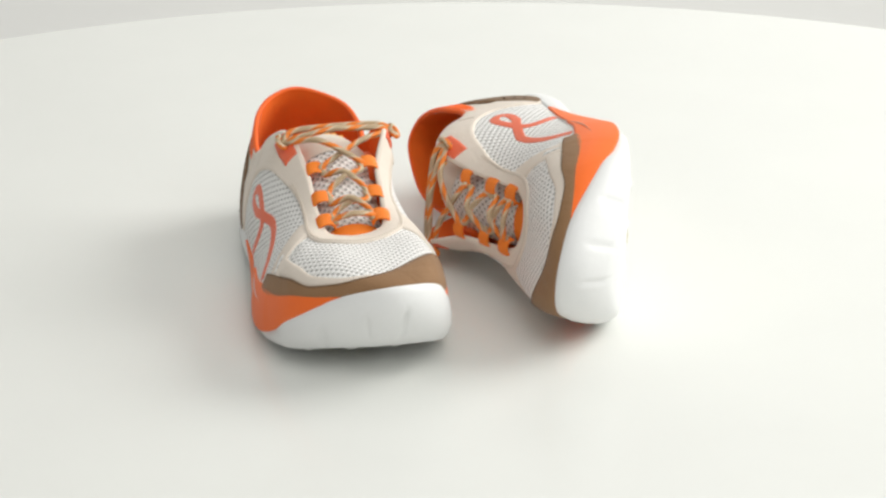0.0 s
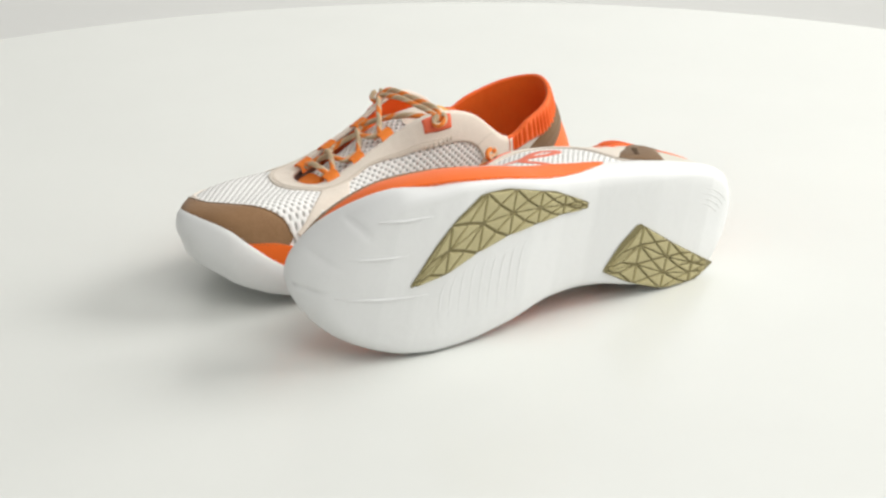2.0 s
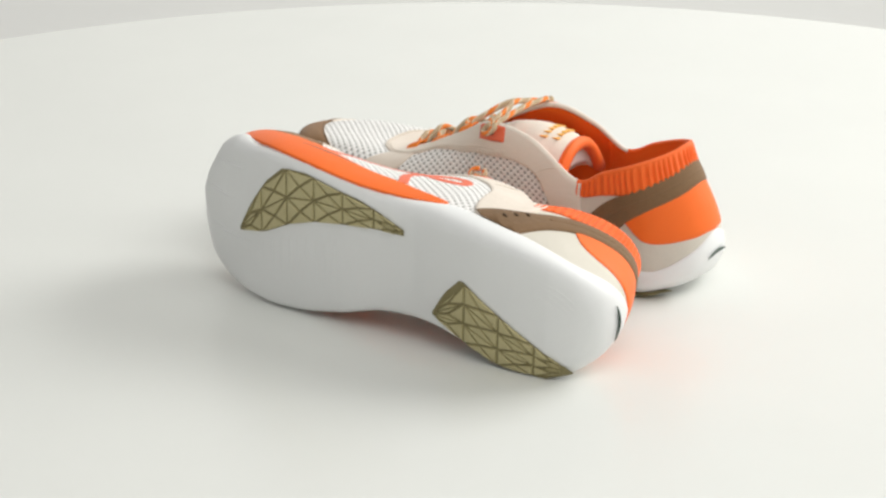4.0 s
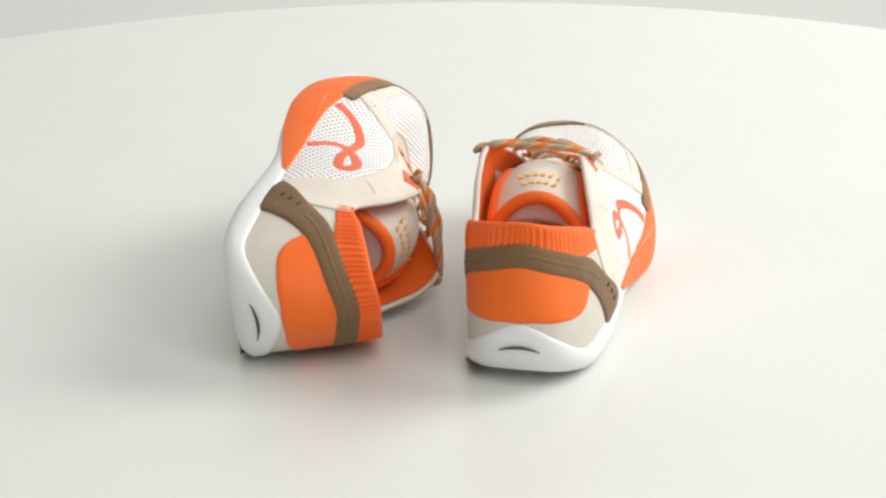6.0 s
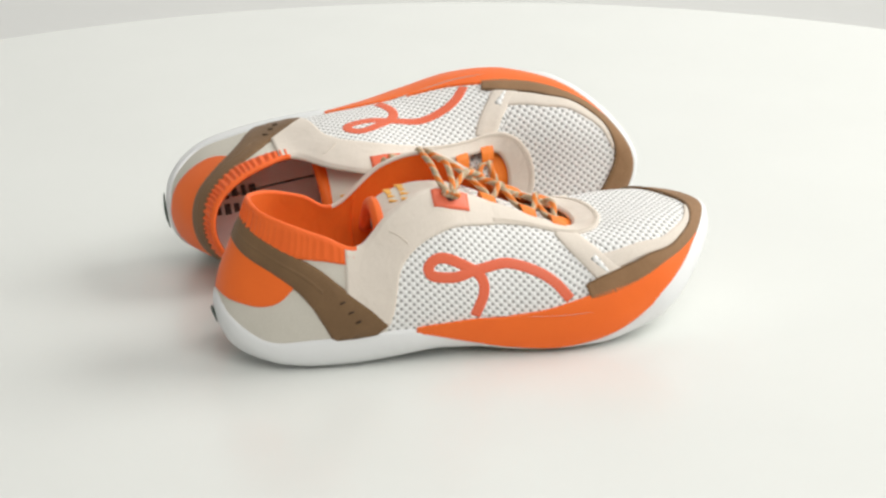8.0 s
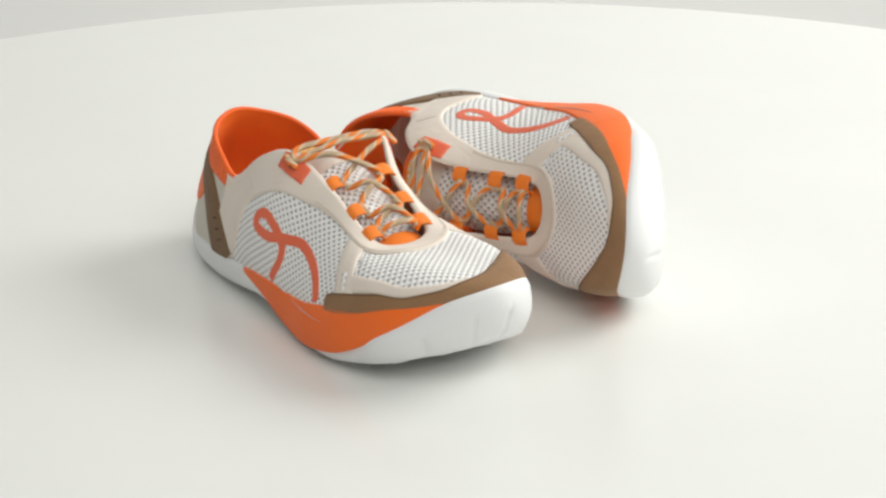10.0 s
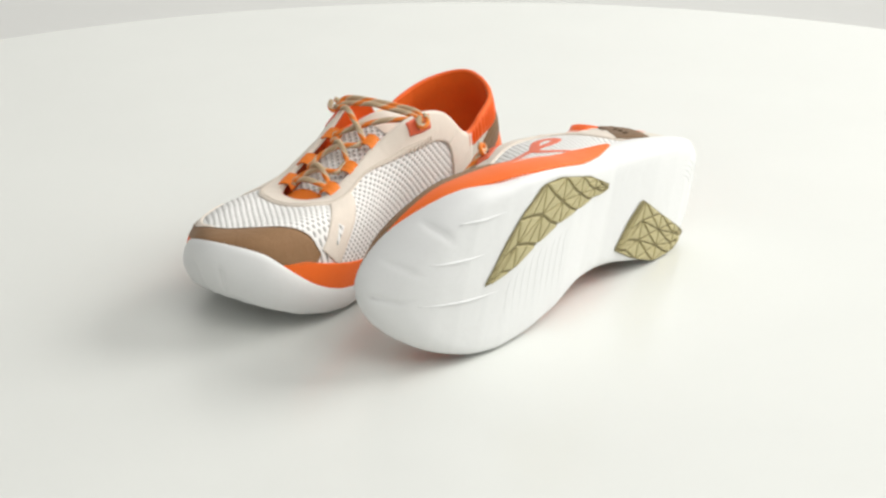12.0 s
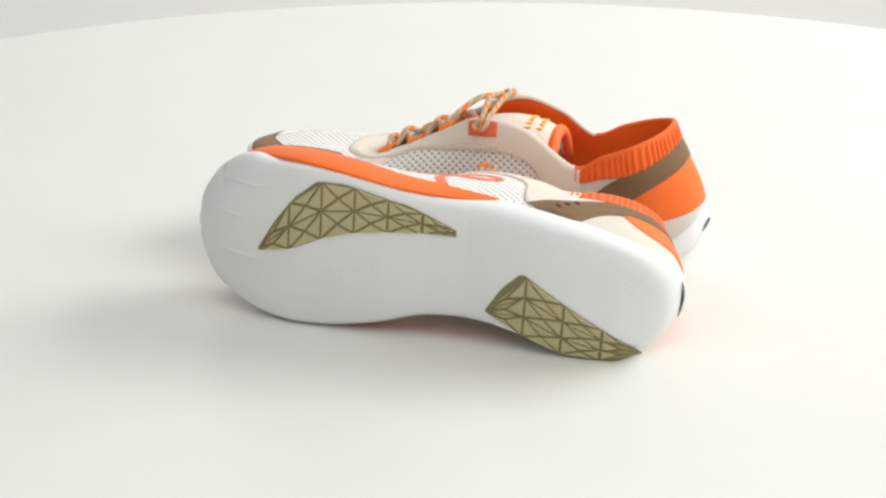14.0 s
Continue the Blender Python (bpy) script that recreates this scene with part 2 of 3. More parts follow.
def band(name, p0, p1, low, high, thick, material, parent, label="", np_=60, nh=14, ripple=None, planar=None):
    """A sheet on the upper between the stations p0 and p1 and the heights low(p) and high(p), with rolled edges."""
    p = np.linspace(p0, p1, np_)
    p = np.concatenate(([p0, p0], p, [p1, p1]))
    pe = np.concatenate(([-0.6, 0.55 * thick], np.full(np_, thick), [0.55 * thick, -0.6]))
    lo = np.clip(low(p) if callable(low) else np.full(p.shape, low), 0, 1)
    hi = np.clip(high(p) if callable(high) else np.full(p.shape, high), 0, 1)
    hi = np.maximum(hi, lo + 1e-4)
    s = np.concatenate(([0, 0], np.linspace(0.02, 0.98, nh), [1, 1]))
    he = np.concatenate(([-0.6, 0.55 * thick], np.full(nh, thick), [0.55 * thick, -0.6]))
    h = lo[:, None] + (hi - lo)[:, None] * s[None, :]
    off = np.minimum(pe[:, None], he[None, :])
    pp = p[:, None] * np.ones_like(h)
    if ripple is not None:
        off = off + np.where(off > 0.5 * thick, ripple(pp, s[None, :] * np.ones_like(h)), 0)
    pts = skin(pp, h, off)
    flat = pts.reshape(-1, 3)
    if planar == "top":
        uv = flat[:, (0, 1)] * UNIT
    else:
        run = np.concatenate((np.zeros((pts.shape[0], 1)), np.cumsum(np.linalg.norm(np.diff(skin(pp, h), axis=1), axis=2), axis=1)), 1)
        start = np.array([np.linalg.norm(skin(a, b) - skin(a, 0.0)) for a, b in zip(p, lo)])
        uv = np.stack((flat[:, 1], (run + start[:, None]).ravel()), 1) * UNIT
    return make(name, flat, grid_faces(len(p), len(s)), material, parent, label, uv)


def stroke(name, path, width, thick, material, parent, label="", n=60, taper=0.0, smooth=0):
    """A raised strip along a path of (p, h) points on the upper."""
    ph = spline(path, n)
    for _ in range(smooth):
        ph[1:-1] = 0.25 * ph[:-2] + 0.5 * ph[1:-1] + 0.25 * ph[2:]
    mid = skin(ph[:, 0], ph[:, 1])
    eps = 0.004
    grads = []
    for k in range(2):
        q = ph.copy()
        q[:, k] += eps
        grads.append((skin(q[:, 0], q[:, 1]) - mid) / eps)
    tan = np.gradient(mid, axis=0)
    normal = np.cross(grads[0], grads[1])
    across = np.cross(normal, tan)
    across /= np.linalg.norm(across, axis=1)[:, None] + 1e-9
    # the step in (p, h) that moves one unit across
    step = np.empty((n, 2))
    for i in range(n):
        a = np.stack((grads[0][i], grads[1][i]), 1)
        step[i] = np.linalg.lstsq(a, across[i], rcond=None)[0]
    rows = [(-0.5, -0.6), (-0.5, 0.55 * thick), (-0.42, thick), (-0.2, thick * 1.1), (0.2, thick * 1.1), (0.42, thick), (0.5, 0.55 * thick), (0.5, -0.6)]
    w = np.asarray(width, float) * (1 - taper * np.linspace(0, 1, n))
    verts = np.empty((n, len(rows), 3))
    for j, (a, off) in enumerate(rows):
        q = ph + step * (a * w)[:, None]
        verts[:, j] = skin(q[:, 0], np.clip(q[:, 1], 0.02, 1), np.full(n, off))
    faces = grid_faces(n, len(rows))
    faces += [tuple(range(len(rows))), tuple(reversed(range((n - 1) * len(rows), n * len(rows))))]
    return make(name, verts.reshape(-1, 3), faces, material, parent, label, verts.reshape(-1, 3)[:, 1::-1] * UNIT)


def rim(name, p0, p1, radius, material, parent, label="", n=90):
    """The rolled top edge of the upper."""
    p = np.linspace(p0, p1, n)
    v, f, uv = tube(skin(p, np.full(n, 0.995), np.full(n, -0.4)), radius, 8)
    return make(name, v, f, material, parent, label, uv)


# ---- the sole ----
TREAD_Y = [-8, 0, 12, 30, 50, 75, 100, 125, 150, 175, 205, 235, 255, 275, 292, 306, 318]
TREAD_Z = [17, 11, 6, 1.8, 0.3, 0, 2, 4.5, 3.5, 0.5, 0, 1.2, 4.2, 9.5, 17, 27.5, 40]


def tread(x, y):
    """Height of the underside: arched under the waist, sprung up at the toe, more so on the outer side."""
    x, y = np.asarray(x, float), np.asarray(y, float)
    return np.interp(y + 0.15 * np.clip(x + 8, 0, 60) * np.clip((y - 205) / 40, 0, 1), TREAD_Y, TREAD_Z)


def spine(p):
    """The middle line of the foot opposite the stations p."""
    xy = loop_at(OUTLINE, p)
    y = np.clip(xy[..., 1], 22, 272)
    x = np.interp(y, (22, 60, 110, 150, 200, 240, 272), (1.5, 4, 6.5, 5, 0, -2, -4))
    return np.stack((x, y), -1)


def build_sole(shoe):
    n = 440
    p = np.linspace(0, STATIONS, n, endpoint=False)
    xy, out, mid, top = loop_at(OUTLINE, p), outward(p), spine(p), loop_at(SOLE_TOP, p)
    rows = []

    def ring(inset, z):
        q = xy - out * inset[:, None] if np.ndim(inset) else xy - out * inset
        rows.append(np.concatenate((q, z[:, None]), 1))

    ground = tread(xy[:, 0], xy[:, 1])
    front = np.clip((xy[:, 1] - 235) / 60, 0, 1)
    waist = np.clip(1 - np.abs(xy[:, 1] - 115) / 75, 0, 1) * (xy[:, 0] > 0)
    tuck = 5.0 + 8.0 * front + 6.0 * waist
    flank = 3.2 * np.clip((xy[:, 1] - 110) / 40, 0, 1) * np.clip((268 - xy[:, 1]) / 20, 0, 1) * (xy[:, 0] > 20)
    tuck = tuck + flank + 5.0 * np.clip((45 - xy[:, 1]) / 45, 0, 1)
    for f in (0.0, 0.12, 0.3, 0.5, 0.7, 0.86):
        inner = (xy - out * tuck[:, None]) * f + mid * (1 - f)
        rows.append(np.concatenate((inner, tread(inner[:, 0], inner[:, 1])[:, None]), 1))
    low = xy - out * tuck[:, None]
    ring(tuck, tread(low[:, 0], low[:, 1]) + 0.2)
    low = xy - out * (0.6 * tuck)[:, None]
    ring(0.6 * tuck, tread(low[:, 0], low[:, 1]) + 0.9)
    tall = np.maximum(top - ground, 2.5)
    cut = sum(np.exp(-((xy[:, 0] - x) / 1.7) ** 2) for x in (28, 3, -22)) * (xy[:, 1] > 270)
    rows[-1][:, 2] += 3.0 * cut
    for f, inset in ((0.16, 0.9), (0.35, 0.0), (0.6, 0.2), (0.85, 0.9)):
        ring(inset + flank + 0.5 * (tuck - flank - 5.0) * (1 - f) ** 2 + 2.6 * front * f ** 2, ground + 1.2 + (tall - 1.2) * f + (4.2 * cut if f < 0.2 else 0.0))
    ring(1.7 + flank + front * 3.2, ground + tall * 0.98)
    ring(2.8 + flank + front * 3.6, ground + tall)
    ring(6.0 + front * 4.0, ground + tall - 0.4)
    ring(8.0 + front * 4.0, ground + tall * 0.55)
    v = np.stack(rows, 1).reshape(-1, 3)
    return make("sole", v, grid_faces(n, len(rows), True), FOAM, shoe, "white moulded foam sole with a raised toe bumper")


def pad(name, inner, outer, y0, y1, parent, across, along):
    """A rubber tread pad on the underside: a plate with triangular blocks. inner and outer bound x at each y."""

    def corner(u, v):
        y = y0 + (y1 - y0) * u
        a, c = np.interp(y, *inner), np.interp(y, *outer)
        return np.array((a + (c - a) * v, y, 0.0))

    m = 30
    q = np.array([corner(i / m, j / 4) for i in range(m + 1) for j in range(5)])
    q[:, 2] = tread(q[:, 0], q[:, 1]) - 0.5
    plate = make(name, q, grid_faces(m + 1, 5), GROOVE_SHADE, parent, "olive rubber tread pad with triangular blocks")
    for i in range(along):
        for j in range(across):
            c = [corner((i + s) / along, (j + t) / across) for s, t in ((0, 0), (1, 0), (1, 1), (0, 1))]
            mid = sum(c) / 4
            tris = [(c[k], c[(k + 1) % 4], mid) for k in range(4)]
            for t in tris:
                g = sum(t) / 3
                edge = [np.linalg.norm(t[k] - t[(k + 1) % 3]) for k in range(3)]
                half = 0.5 * sum(edge)
                area = math.sqrt(max(half * (half - edge[0]) * (half - edge[1]) * (half - edge[2]), 0.0))
                if area < 3.0:
                    continue
                shrink = max(0.3, 1 - 0.55 / (area / half))
                low_ring = [g + (k - g) * shrink for k in t]
                top_ring = [g + (k - g) * (shrink - 0.1) for k in t]
                vv = [(k[0], k[1], float(tread(k[0], k[1])) - 0.4) for k in low_ring] + [(k[0], k[1], float(tread(k[0], k[1])) - 1.6) for k in top_ring]
                vv.append((g[0], g[1], float(tread(g[0], g[1])) - 1.75))
                ff = [(0, 1, 4, 3), (1, 2, 5, 4), (2, 0, 3, 5), (3, 4, 6), (4, 5, 6), (5, 3, 6)]
                if np.cross(t[1] - t[0], t[2] - t[0])[2] > 0:
                    ff = [tuple(reversed(f)) for f in ff]
                make("tread_block", vv, ff, RUBBER, plate, "", None, True, False)
    return plate


def build_shoe(side):
    global SIDE
    SIDE = side
    shoe = new("running_shoe")
    sole = build_sole(shoe)
    # tread pads: forefoot sickle and heel wedge
    pad("tread_pad", ((132, 160, 186, 210, 236, 259), (26, 24, 20, 12, -4, -12)), ((132, 163, 202, 220, 235, 248, 259), (30, 42, 49, 47, 32, 12, -10)), 132, 259, sole, 2, 6)
    pad("tread_pad", ((12, 28, 60, 89, 110), (-29, -36.5, -38, -30, -21)), ((12, 58, 89, 101, 110), (-28, -5, 12, -2, -19)), 12, 110, sole, 3, 4)
    # shallow flex ridges that run back from the toe
    for x, y0, y1 in ((31, 282, 250), (6, 296, 262), (-20, 300, 246)):
        q = spline([(x - 2, y0, 0), (x, (y0 + y1) / 2, 0), (x + 3, y1, 0)], 16)
        q[:, 2] = tread(q[:, 0], q[:, 1]) + 0.25
        v, f, _ = tube(q, 1.1 * np.sin(np.linspace(0.15, 3.0, 16)) + 0.1, 6)
        make("flex_ridge", v, f, FOAM, sole)
    # fine moulded ribs on the inner forefoot and outer toe
    for k in range(9):
        y = 178 + 7.0 * k
        x0 = float(np.interp(y, (178, 215, 241, 264, 276), (15, 6, -9, -18, -22)))
        q = spline([(x0, y, 0), (x0 - 14, y + 4, 0), (-44 + 0.02 * (y - 210) ** 2 * 0.15, y + 2, 0)], 10)
        q[:, 2] = tread(q[:, 0], q[:, 1]) + 0.3
        v, f, _ = tube(q, 0.6 * np.sin(np.linspace(0.1, 3.0, 10)) + 0.05, 5)
        make("tread_rib", v, f, FOAM, sole)
    # fine concentric ribs on the outer heel
    for inset in (13.0, 16.5, 20.0, 23.5):
        p = np.linspace(0.5, 2.9, 18)
        q = np.concatenate((loop_at(OUTLINE, p) - outward(p) * inset, np.zeros((18, 1))), 1)
        q[:, 2] = tread(q[:, 0], q[:, 1]) + 0.25
        v, f, _ = tube(q, 0.6 * np.sin(np.linspace(0.1, 3.0, 18)) + 0.05, 5)
        make("tread_rib", v, f, FOAM, sole)
    # heel slit
    a = np.linspace(-0.42, 0.42, 15)
    centre = np.stack((2 + 30 * np.sin(a), -5.2 + 13 * (1 - np.cos(a)) , 27.5 - 16 * a * a), 1)
    v, f, _ = tube(centre, 0.85 * np.cos(a / 0.46 * 1.5) + 0.1, 8)
    make("heel_slit", v, f, SLIT_GREEN, sole, "dark green slit at the heel")

    P = find
    # boundaries shared by neighbours
    orange_out = curve([P(1, None, y, z) for y, z in ((101, 19), (112, 21.5), (147, 24), (183, 25.5), (205, 30), (220, 33.5), (236, 36), (255, 40), (270, 46))] + [(11.2, 0.0)])
    orange_in = curve([(13.3, 0.0)] + [P(-1, None, y, z) for y, z in ((283, 47), (268, 45), (245, 36), (215, 28), (180, 25), (140, 24), (110, 24), (85, 21))])
    cap_top = curve([P(1, 52, 219, 42), P(1, 50, 228, 45.5), P(1, 46, 240, 48), P(1, 37, 262, 52), P(1, 33, 279, 55), P(0, 14, 296, 61), P(0, -8, 298, 64.5), P(0, -24, 290, 65.5), P(-1, -36, 279, 63), P(-1, -44, 267, 60), P(-1, -51, 259, 55), P(-1, -55, 258, 45)])
    cap_low = curve([P(1, 55, 221, 33.5), P(1, 54, 236, 35.5), P(1, 46, 256, 40), P(1, 36, 274, 46), (11.2, 0.0), (13.3, 0.0), P(-1, -50, 283, 45), P(-1, -55, 262, 42)])
    # knit upper
    band("mesh_panel", 4.0, 9.4, 0.0, 1.0, 0.2, KNIT, shoe, "white open mesh side panel", 90, 40)
    band("mesh_panel", 9.4, 14.3, 0.0, 1.0, 0.2, KNIT, shoe, "white open mesh toe panel", 90, 40, planar="top")
    band("mesh_panel", 14.3, 19.0, 0.0, 1.0, 0.2, KNIT, shoe, "white open mesh side panel", 80, 40)
    band("heel_counter", 18.6, 27.4, 0.0, 0.9, 0.4, HEEL_BEIGE, shoe, "off-white leather heel counter", 120, 24)
    # lining inside, foot bed
    n = 200
    pp = np.linspace(0, STATIONS, n, endpoint=False)[:, None] * np.ones((1, 16))
    hh = np.ones((n, 1)) * np.linspace(0.0, 1.0, 16)[None, :]
    make("lining", skin(pp, hh, np.full(pp.shape, -2.4)).reshape(-1, 3), grid_faces(n, 16, True, 0, True), LINING, shoe, "bright orange cloth lining")
    pp = np.linspace(7.6, 16.6, 120)[:, None] * np.ones((1, 8))
    hh = np.ones((120, 1)) * np.linspace(0.05, 0.72, 8)[None, :]
    make("forefoot_lining", skin(pp, hh, np.full(pp.shape, -3.0)).reshape(-1, 3), grid_faces(120, 8, False, 0, True), INSOLE, shoe, "pale grey cloth forefoot lining")
    n = 120
    p = np.linspace(0, STATIONS, n, endpoint=False)
    xy, mid = loop_at(OUTLINE, p) - outward(p) * (5.0 - 0.3 * np.maximum(loop_at(SWELL, p), 0))[:, None], spine(p)
    rows = [np.concatenate((xy * f + mid * (1 - f), (tread(mid[:, 0] * 0 - 20, (xy * f + mid * (1 - f))[:, 1]) + 20 + 3 * f ** 3)[:, None]), 1) for f in (0.02, 0.3, 0.6, 0.85, 1.02)]
    for station in (4.45, 18.55):
        high = np.linspace(0.25, 0.96, 14)
        v, f, _ = tube(skin(np.full(14, station) + 0.12 * np.sin(3.0 * high), high, np.full(14, -2.6)), 0.8, 6)
        make("lining_seam", v, f, LINING, shoe)
    foot_bed = make("insole", np.stack(rows, 1).reshape(-1, 3), grid_faces(n, 5, True, 0, True), INSOLE, shoe, "grey-pink cloth insole")
    # two lines of print on the heel of the foot bed, along the foot
    for row, count in ((0, 6), (1, 4)):
        for k in range(count):
            x0, y0, w, d = 5.0 - 11.0 * row, 24 + 6.2 * k, (7.5, 6.0)[k % 2], (3.8, 3.0, 4.2)[k % 3]
            z0 = float(tread(-20, y0)) + 20.3
            v = [(x0 + sx * w / 2, y0 + sy * d / 2, z) for z in (z0, z0 + 0.7) for sx, sy in ((-1, -1), (1, -1), (1, 1), (-1, 1))]
            make("print_bar", v, [(3, 2, 1, 0), (4, 5, 6, 7), (0, 1, 5, 4), (1, 2, 6, 5), (2, 3, 7, 6), (3, 0, 4, 7)], INK, foot_bed, "", None, True, False)

    # overlays
    win_out = curve([(3.4, 0.0), (4.0, 0.0), P(1, None, 97, 24), P(1, None, 99, 34), P(1, None, 100, 46), P(1, None, 103, 58), P(1, None, 113, 69), P(1, None, 130, 76), P(1, None, 150, 77), P(1, None, 170, 74), P(1, None, 188, 70), P(1, None, 200, 66), P(1, 22, 212, 63), (9.6, 0.84), (10.5, 0.84), (12, 0.85), (13.5, 0.84), (14.2, 0.83),
                     P(-1, None, 206, 66), P(-1, None, 188, 73), P(-1, None, 165, 76), P(-1, None, 140, 79), P(-1, None, 118, 79), P(-1, None, 104, 72), P(-1, None, 95, 55), (18.6, 0.2), (19.3, 0.3)])
    band("eyestay_overlay", 3.62, 19.22, win_out, 1.0, 1.55, BEIGE, shoe, "pale beige suede overlay round the lacing", 200, 14)
    for sgn, path in ((1, ((19, 211, 63), (36, 222, 56), (46, 233, 46), (50, 242, 40))), (-1, ((-34, 212, 65), (-46, 228, 55), (-53, 241, 46), (-55, 248, 40)))):
        stroke("forefoot_strip", [P(sgn, *q) for q in path], 15 if sgn > 0 else 19, 1.3, BEIGE, shoe, "pale beige suede strip")
        tip = [P(sgn, *q) for q in path[1:3]]
        stroke("vent_slit", [(tip[0][0] * 0.75 + tip[1][0] * 0.25, tip[0][1] * 0.75 + tip[1][1] * 0.25), tip[1]], 5.5, 1.5, KNIT, shoe, "narrow mesh vent", 20, 0.7)
    band("side_panel", 5.0, 11.3, 0.0, orange_out, 1.6, ORANGE, shoe, "bright orange cloth side panel", 120, 26)
    band("side_panel", 13.2, 18.9, 0.0, orange_in, 1.6, ORANGE, shoe, "bright orange cloth side panel", 120, 26)
    c0, c1 = P(1, 55, 220, 33)[0], P(-1, -55, 260, 42)[0]
    band("toe_cap", c0, c1, cap_low, cap_top, 1.6, BROWN, shoe, "brown suede toe cap", 110, 12)
    pr = np.linspace(c0 + 0.04, c1 - 0.04, 60)
    stroke("cap_seam", [(a, float(cap_top(a))) for a in pr], 1.3, 1.75, STRAP_BROWN, shoe, "", 160)
    trim = np.linspace(c0 + 0.25, 11.6, 24)
    lift = np.interp(trim, (c0 + 0.25, 10.0, 11.6), (0.085, 0.085, 0.02))
    stroke("toe_trim", [(a, float(cap_top(a)) + b) for a, b in zip(trim, lift)], np.linspace(14.0, 2.0, 100), 1.2, BEIGE, shoe, "pale beige suede trim beside the toe cap", 100)
    # heel: orange panel, strap, ribbed collar
    low = curve([(a % STATIONS - (STATIONS if a > 12 else 0), b) for a, b in (P(1, None, 43, 56), P(1, None, 39, 47), P(1, None, 30, 41), P(1, None, 20, 38.5), P(-1, None, 20, 37), P(-1, None, 32, 38), P(-1, None, 40, 44), P(-1, None, 45, 54))] + [(0.0, 0.04)])
    top = curve([(-3.2, 0.6), (0, 0.6), (3.2, 0.6)])
    band("heel_panel", -2.75, 2.75, low, top, 1.2, ORANGE, shoe, "bright orange cloth heel panel", 80, 12)

    def wrapped(sgn, pairs):
        return [(a - STATIONS if a > 12 else a, h) for a, h in (P(sgn, None, y, z) for y, z in pairs)]

    def strap_side(sgn):
        pts = wrapped(sgn, ((78, 22), (67, 40), (53, 56), (37, 66.5), (20, 71)))
        return [(pts[0][0] + sgn * 0.12, -0.02)] + pts

    path = strap_side(1) + [(0.0, 0.69)] + strap_side(-1)[::-1]
    spread = np.interp(np.linspace(0, 1, 160), (0, 0.09, 0.2, 0.35, 0.65, 0.8, 0.91, 1), (35, 31, 21, 15, 15, 21, 31, 35))
    stroke("heel_strap", path, spread, 1.9, STRAP_BROWN, shoe, "dark brown suede heel strap", 160, 0.0, 260)
    pipe = spline(path, 160)
    for _ in range(260):
        pipe[1:-1] = 0.25 * pipe[:-2] + 0.5 * pipe[1:-1] + 0.25 * pipe[2:]
    stroke("strap_piping", pipe[34:126:4], 2.6, 2.1, STRAP_BROWN, shoe, "", 120)
    for sgn in (1,):
        for y, z in ((77, 29), (73, 35), (68, 41)):
            q = P(sgn, None, y, z)
            c = skin(q[0], q[1], np.array(2.4))
            v, f, _ = tube([c + np.array((0, -1.6, -0.6)), c + np.array((0, 1.6, 0.6))], 0.55, 6)
            make("punch_mark", v, f, PUNCH, shoe)

    def pleat(p, s):
        return np.where(p > 0.8, 0.22 if side > 0 else 0.8, 0.75) * np.sin(p * 33.0 + 1.5 * np.sin(p * 5.0)) * np.sin(np.pi * np.clip(s, 0.0, 1.0)) ** 0.5

    col_low = curve([(-4.05, 0.84), (-3.0, 0.76), (-2, 0.72), (0, 0.74), (2, 0.72), (3.0, 0.76), (4.05, 0.84)])
    band("collar", -3.92, 3.92, col_low, 1.0, 1.35, ELASTIC, shoe, "ribbed orange elastic heel collar", 420, 8, pleat)
    rim("collar_edge", -3.95, 3.95, 1.8, ELASTIC, shoe)
    rim("throat_edge", 3.8, 19.2, 1.7, BEIGE, shoe, "", 160)

    # seams on the suede
    for share in (0.12, 0.2):
        pr = np.linspace(7.0, 17.2, 40)
        stroke("seam", [(a, float(win_out(a) + share * (1 - win_out(a)))) for a in pr], 0.9, 1.7, THREAD_PALE, shoe, "", 200)
    for sgn, line in ((1, ((110, 72), (105, 76), (99, 79))), (-1, ((104, 74), (98, 78), (92, 79)))):
        stroke("seam", [P(sgn, None, y, z) for y, z in line], 0.9, 1.75, THREAD_PALE, shoe, "", 30)
    # short stitches below the eyelet tabs
    for sgn, y0 in ((-1, 128),):
        for k in range(7):
            q0, q1 = P(sgn, None, y0 + 3.4 * k, 86 - 0.6 * k), P(sgn, None, y0 + 3.4 * k, 82.5 - 0.6 * k)
            v, f, _ = tube([skin(q0[0], q0[1], np.array(1.75)), skin(q1[0], q1[1], np.array(1.75))], 0.45, 5)
            make("stitch", v, f, THREAD_PALE, shoe)

    # looped ribbon emblem on the outer side
    loop = [(148, 26), (154, 40), (152, 50), (141, 58), (128, 62), (121, 58), (124, 52), (137, 50), (152, 53), (170, 54), (187, 49), (199, 41), (207, 31)]
    stroke("ribbon_emblem", [P(1, None, y, z) for y, z in loop], 6.6, 0.4, CORAL, shoe, "coral looped ribbon emblem", 140)

    # tongue
    ty = [(224, 58.5, 15, 5, -9), (213, 62.5, 17, 6, -9), (196, 69, 19, 8, -9), (172, 80, 21, 9, -9), (148, 90, 23, 11, -8), (124, 93, 26, 15, -7), (106, 89, 28, 20, -5), (97, 84.5, 29, 24, -4)]
    sec = spline(ty, 30)
    w = np.linspace(-1, 1, 17)

    def tongue_sheet(rows, lift):
        return np.stack([np.stack((r[4] + w * r[2], np.full(17, r[0]), r[1] - r[3] * np.abs(w) ** 2.2 + lift), 1) for r in rows], 0)

    upper_sheet, lower_sheet = tongue_sheet(sec, 0.0), tongue_sheet(sec, -3.0)
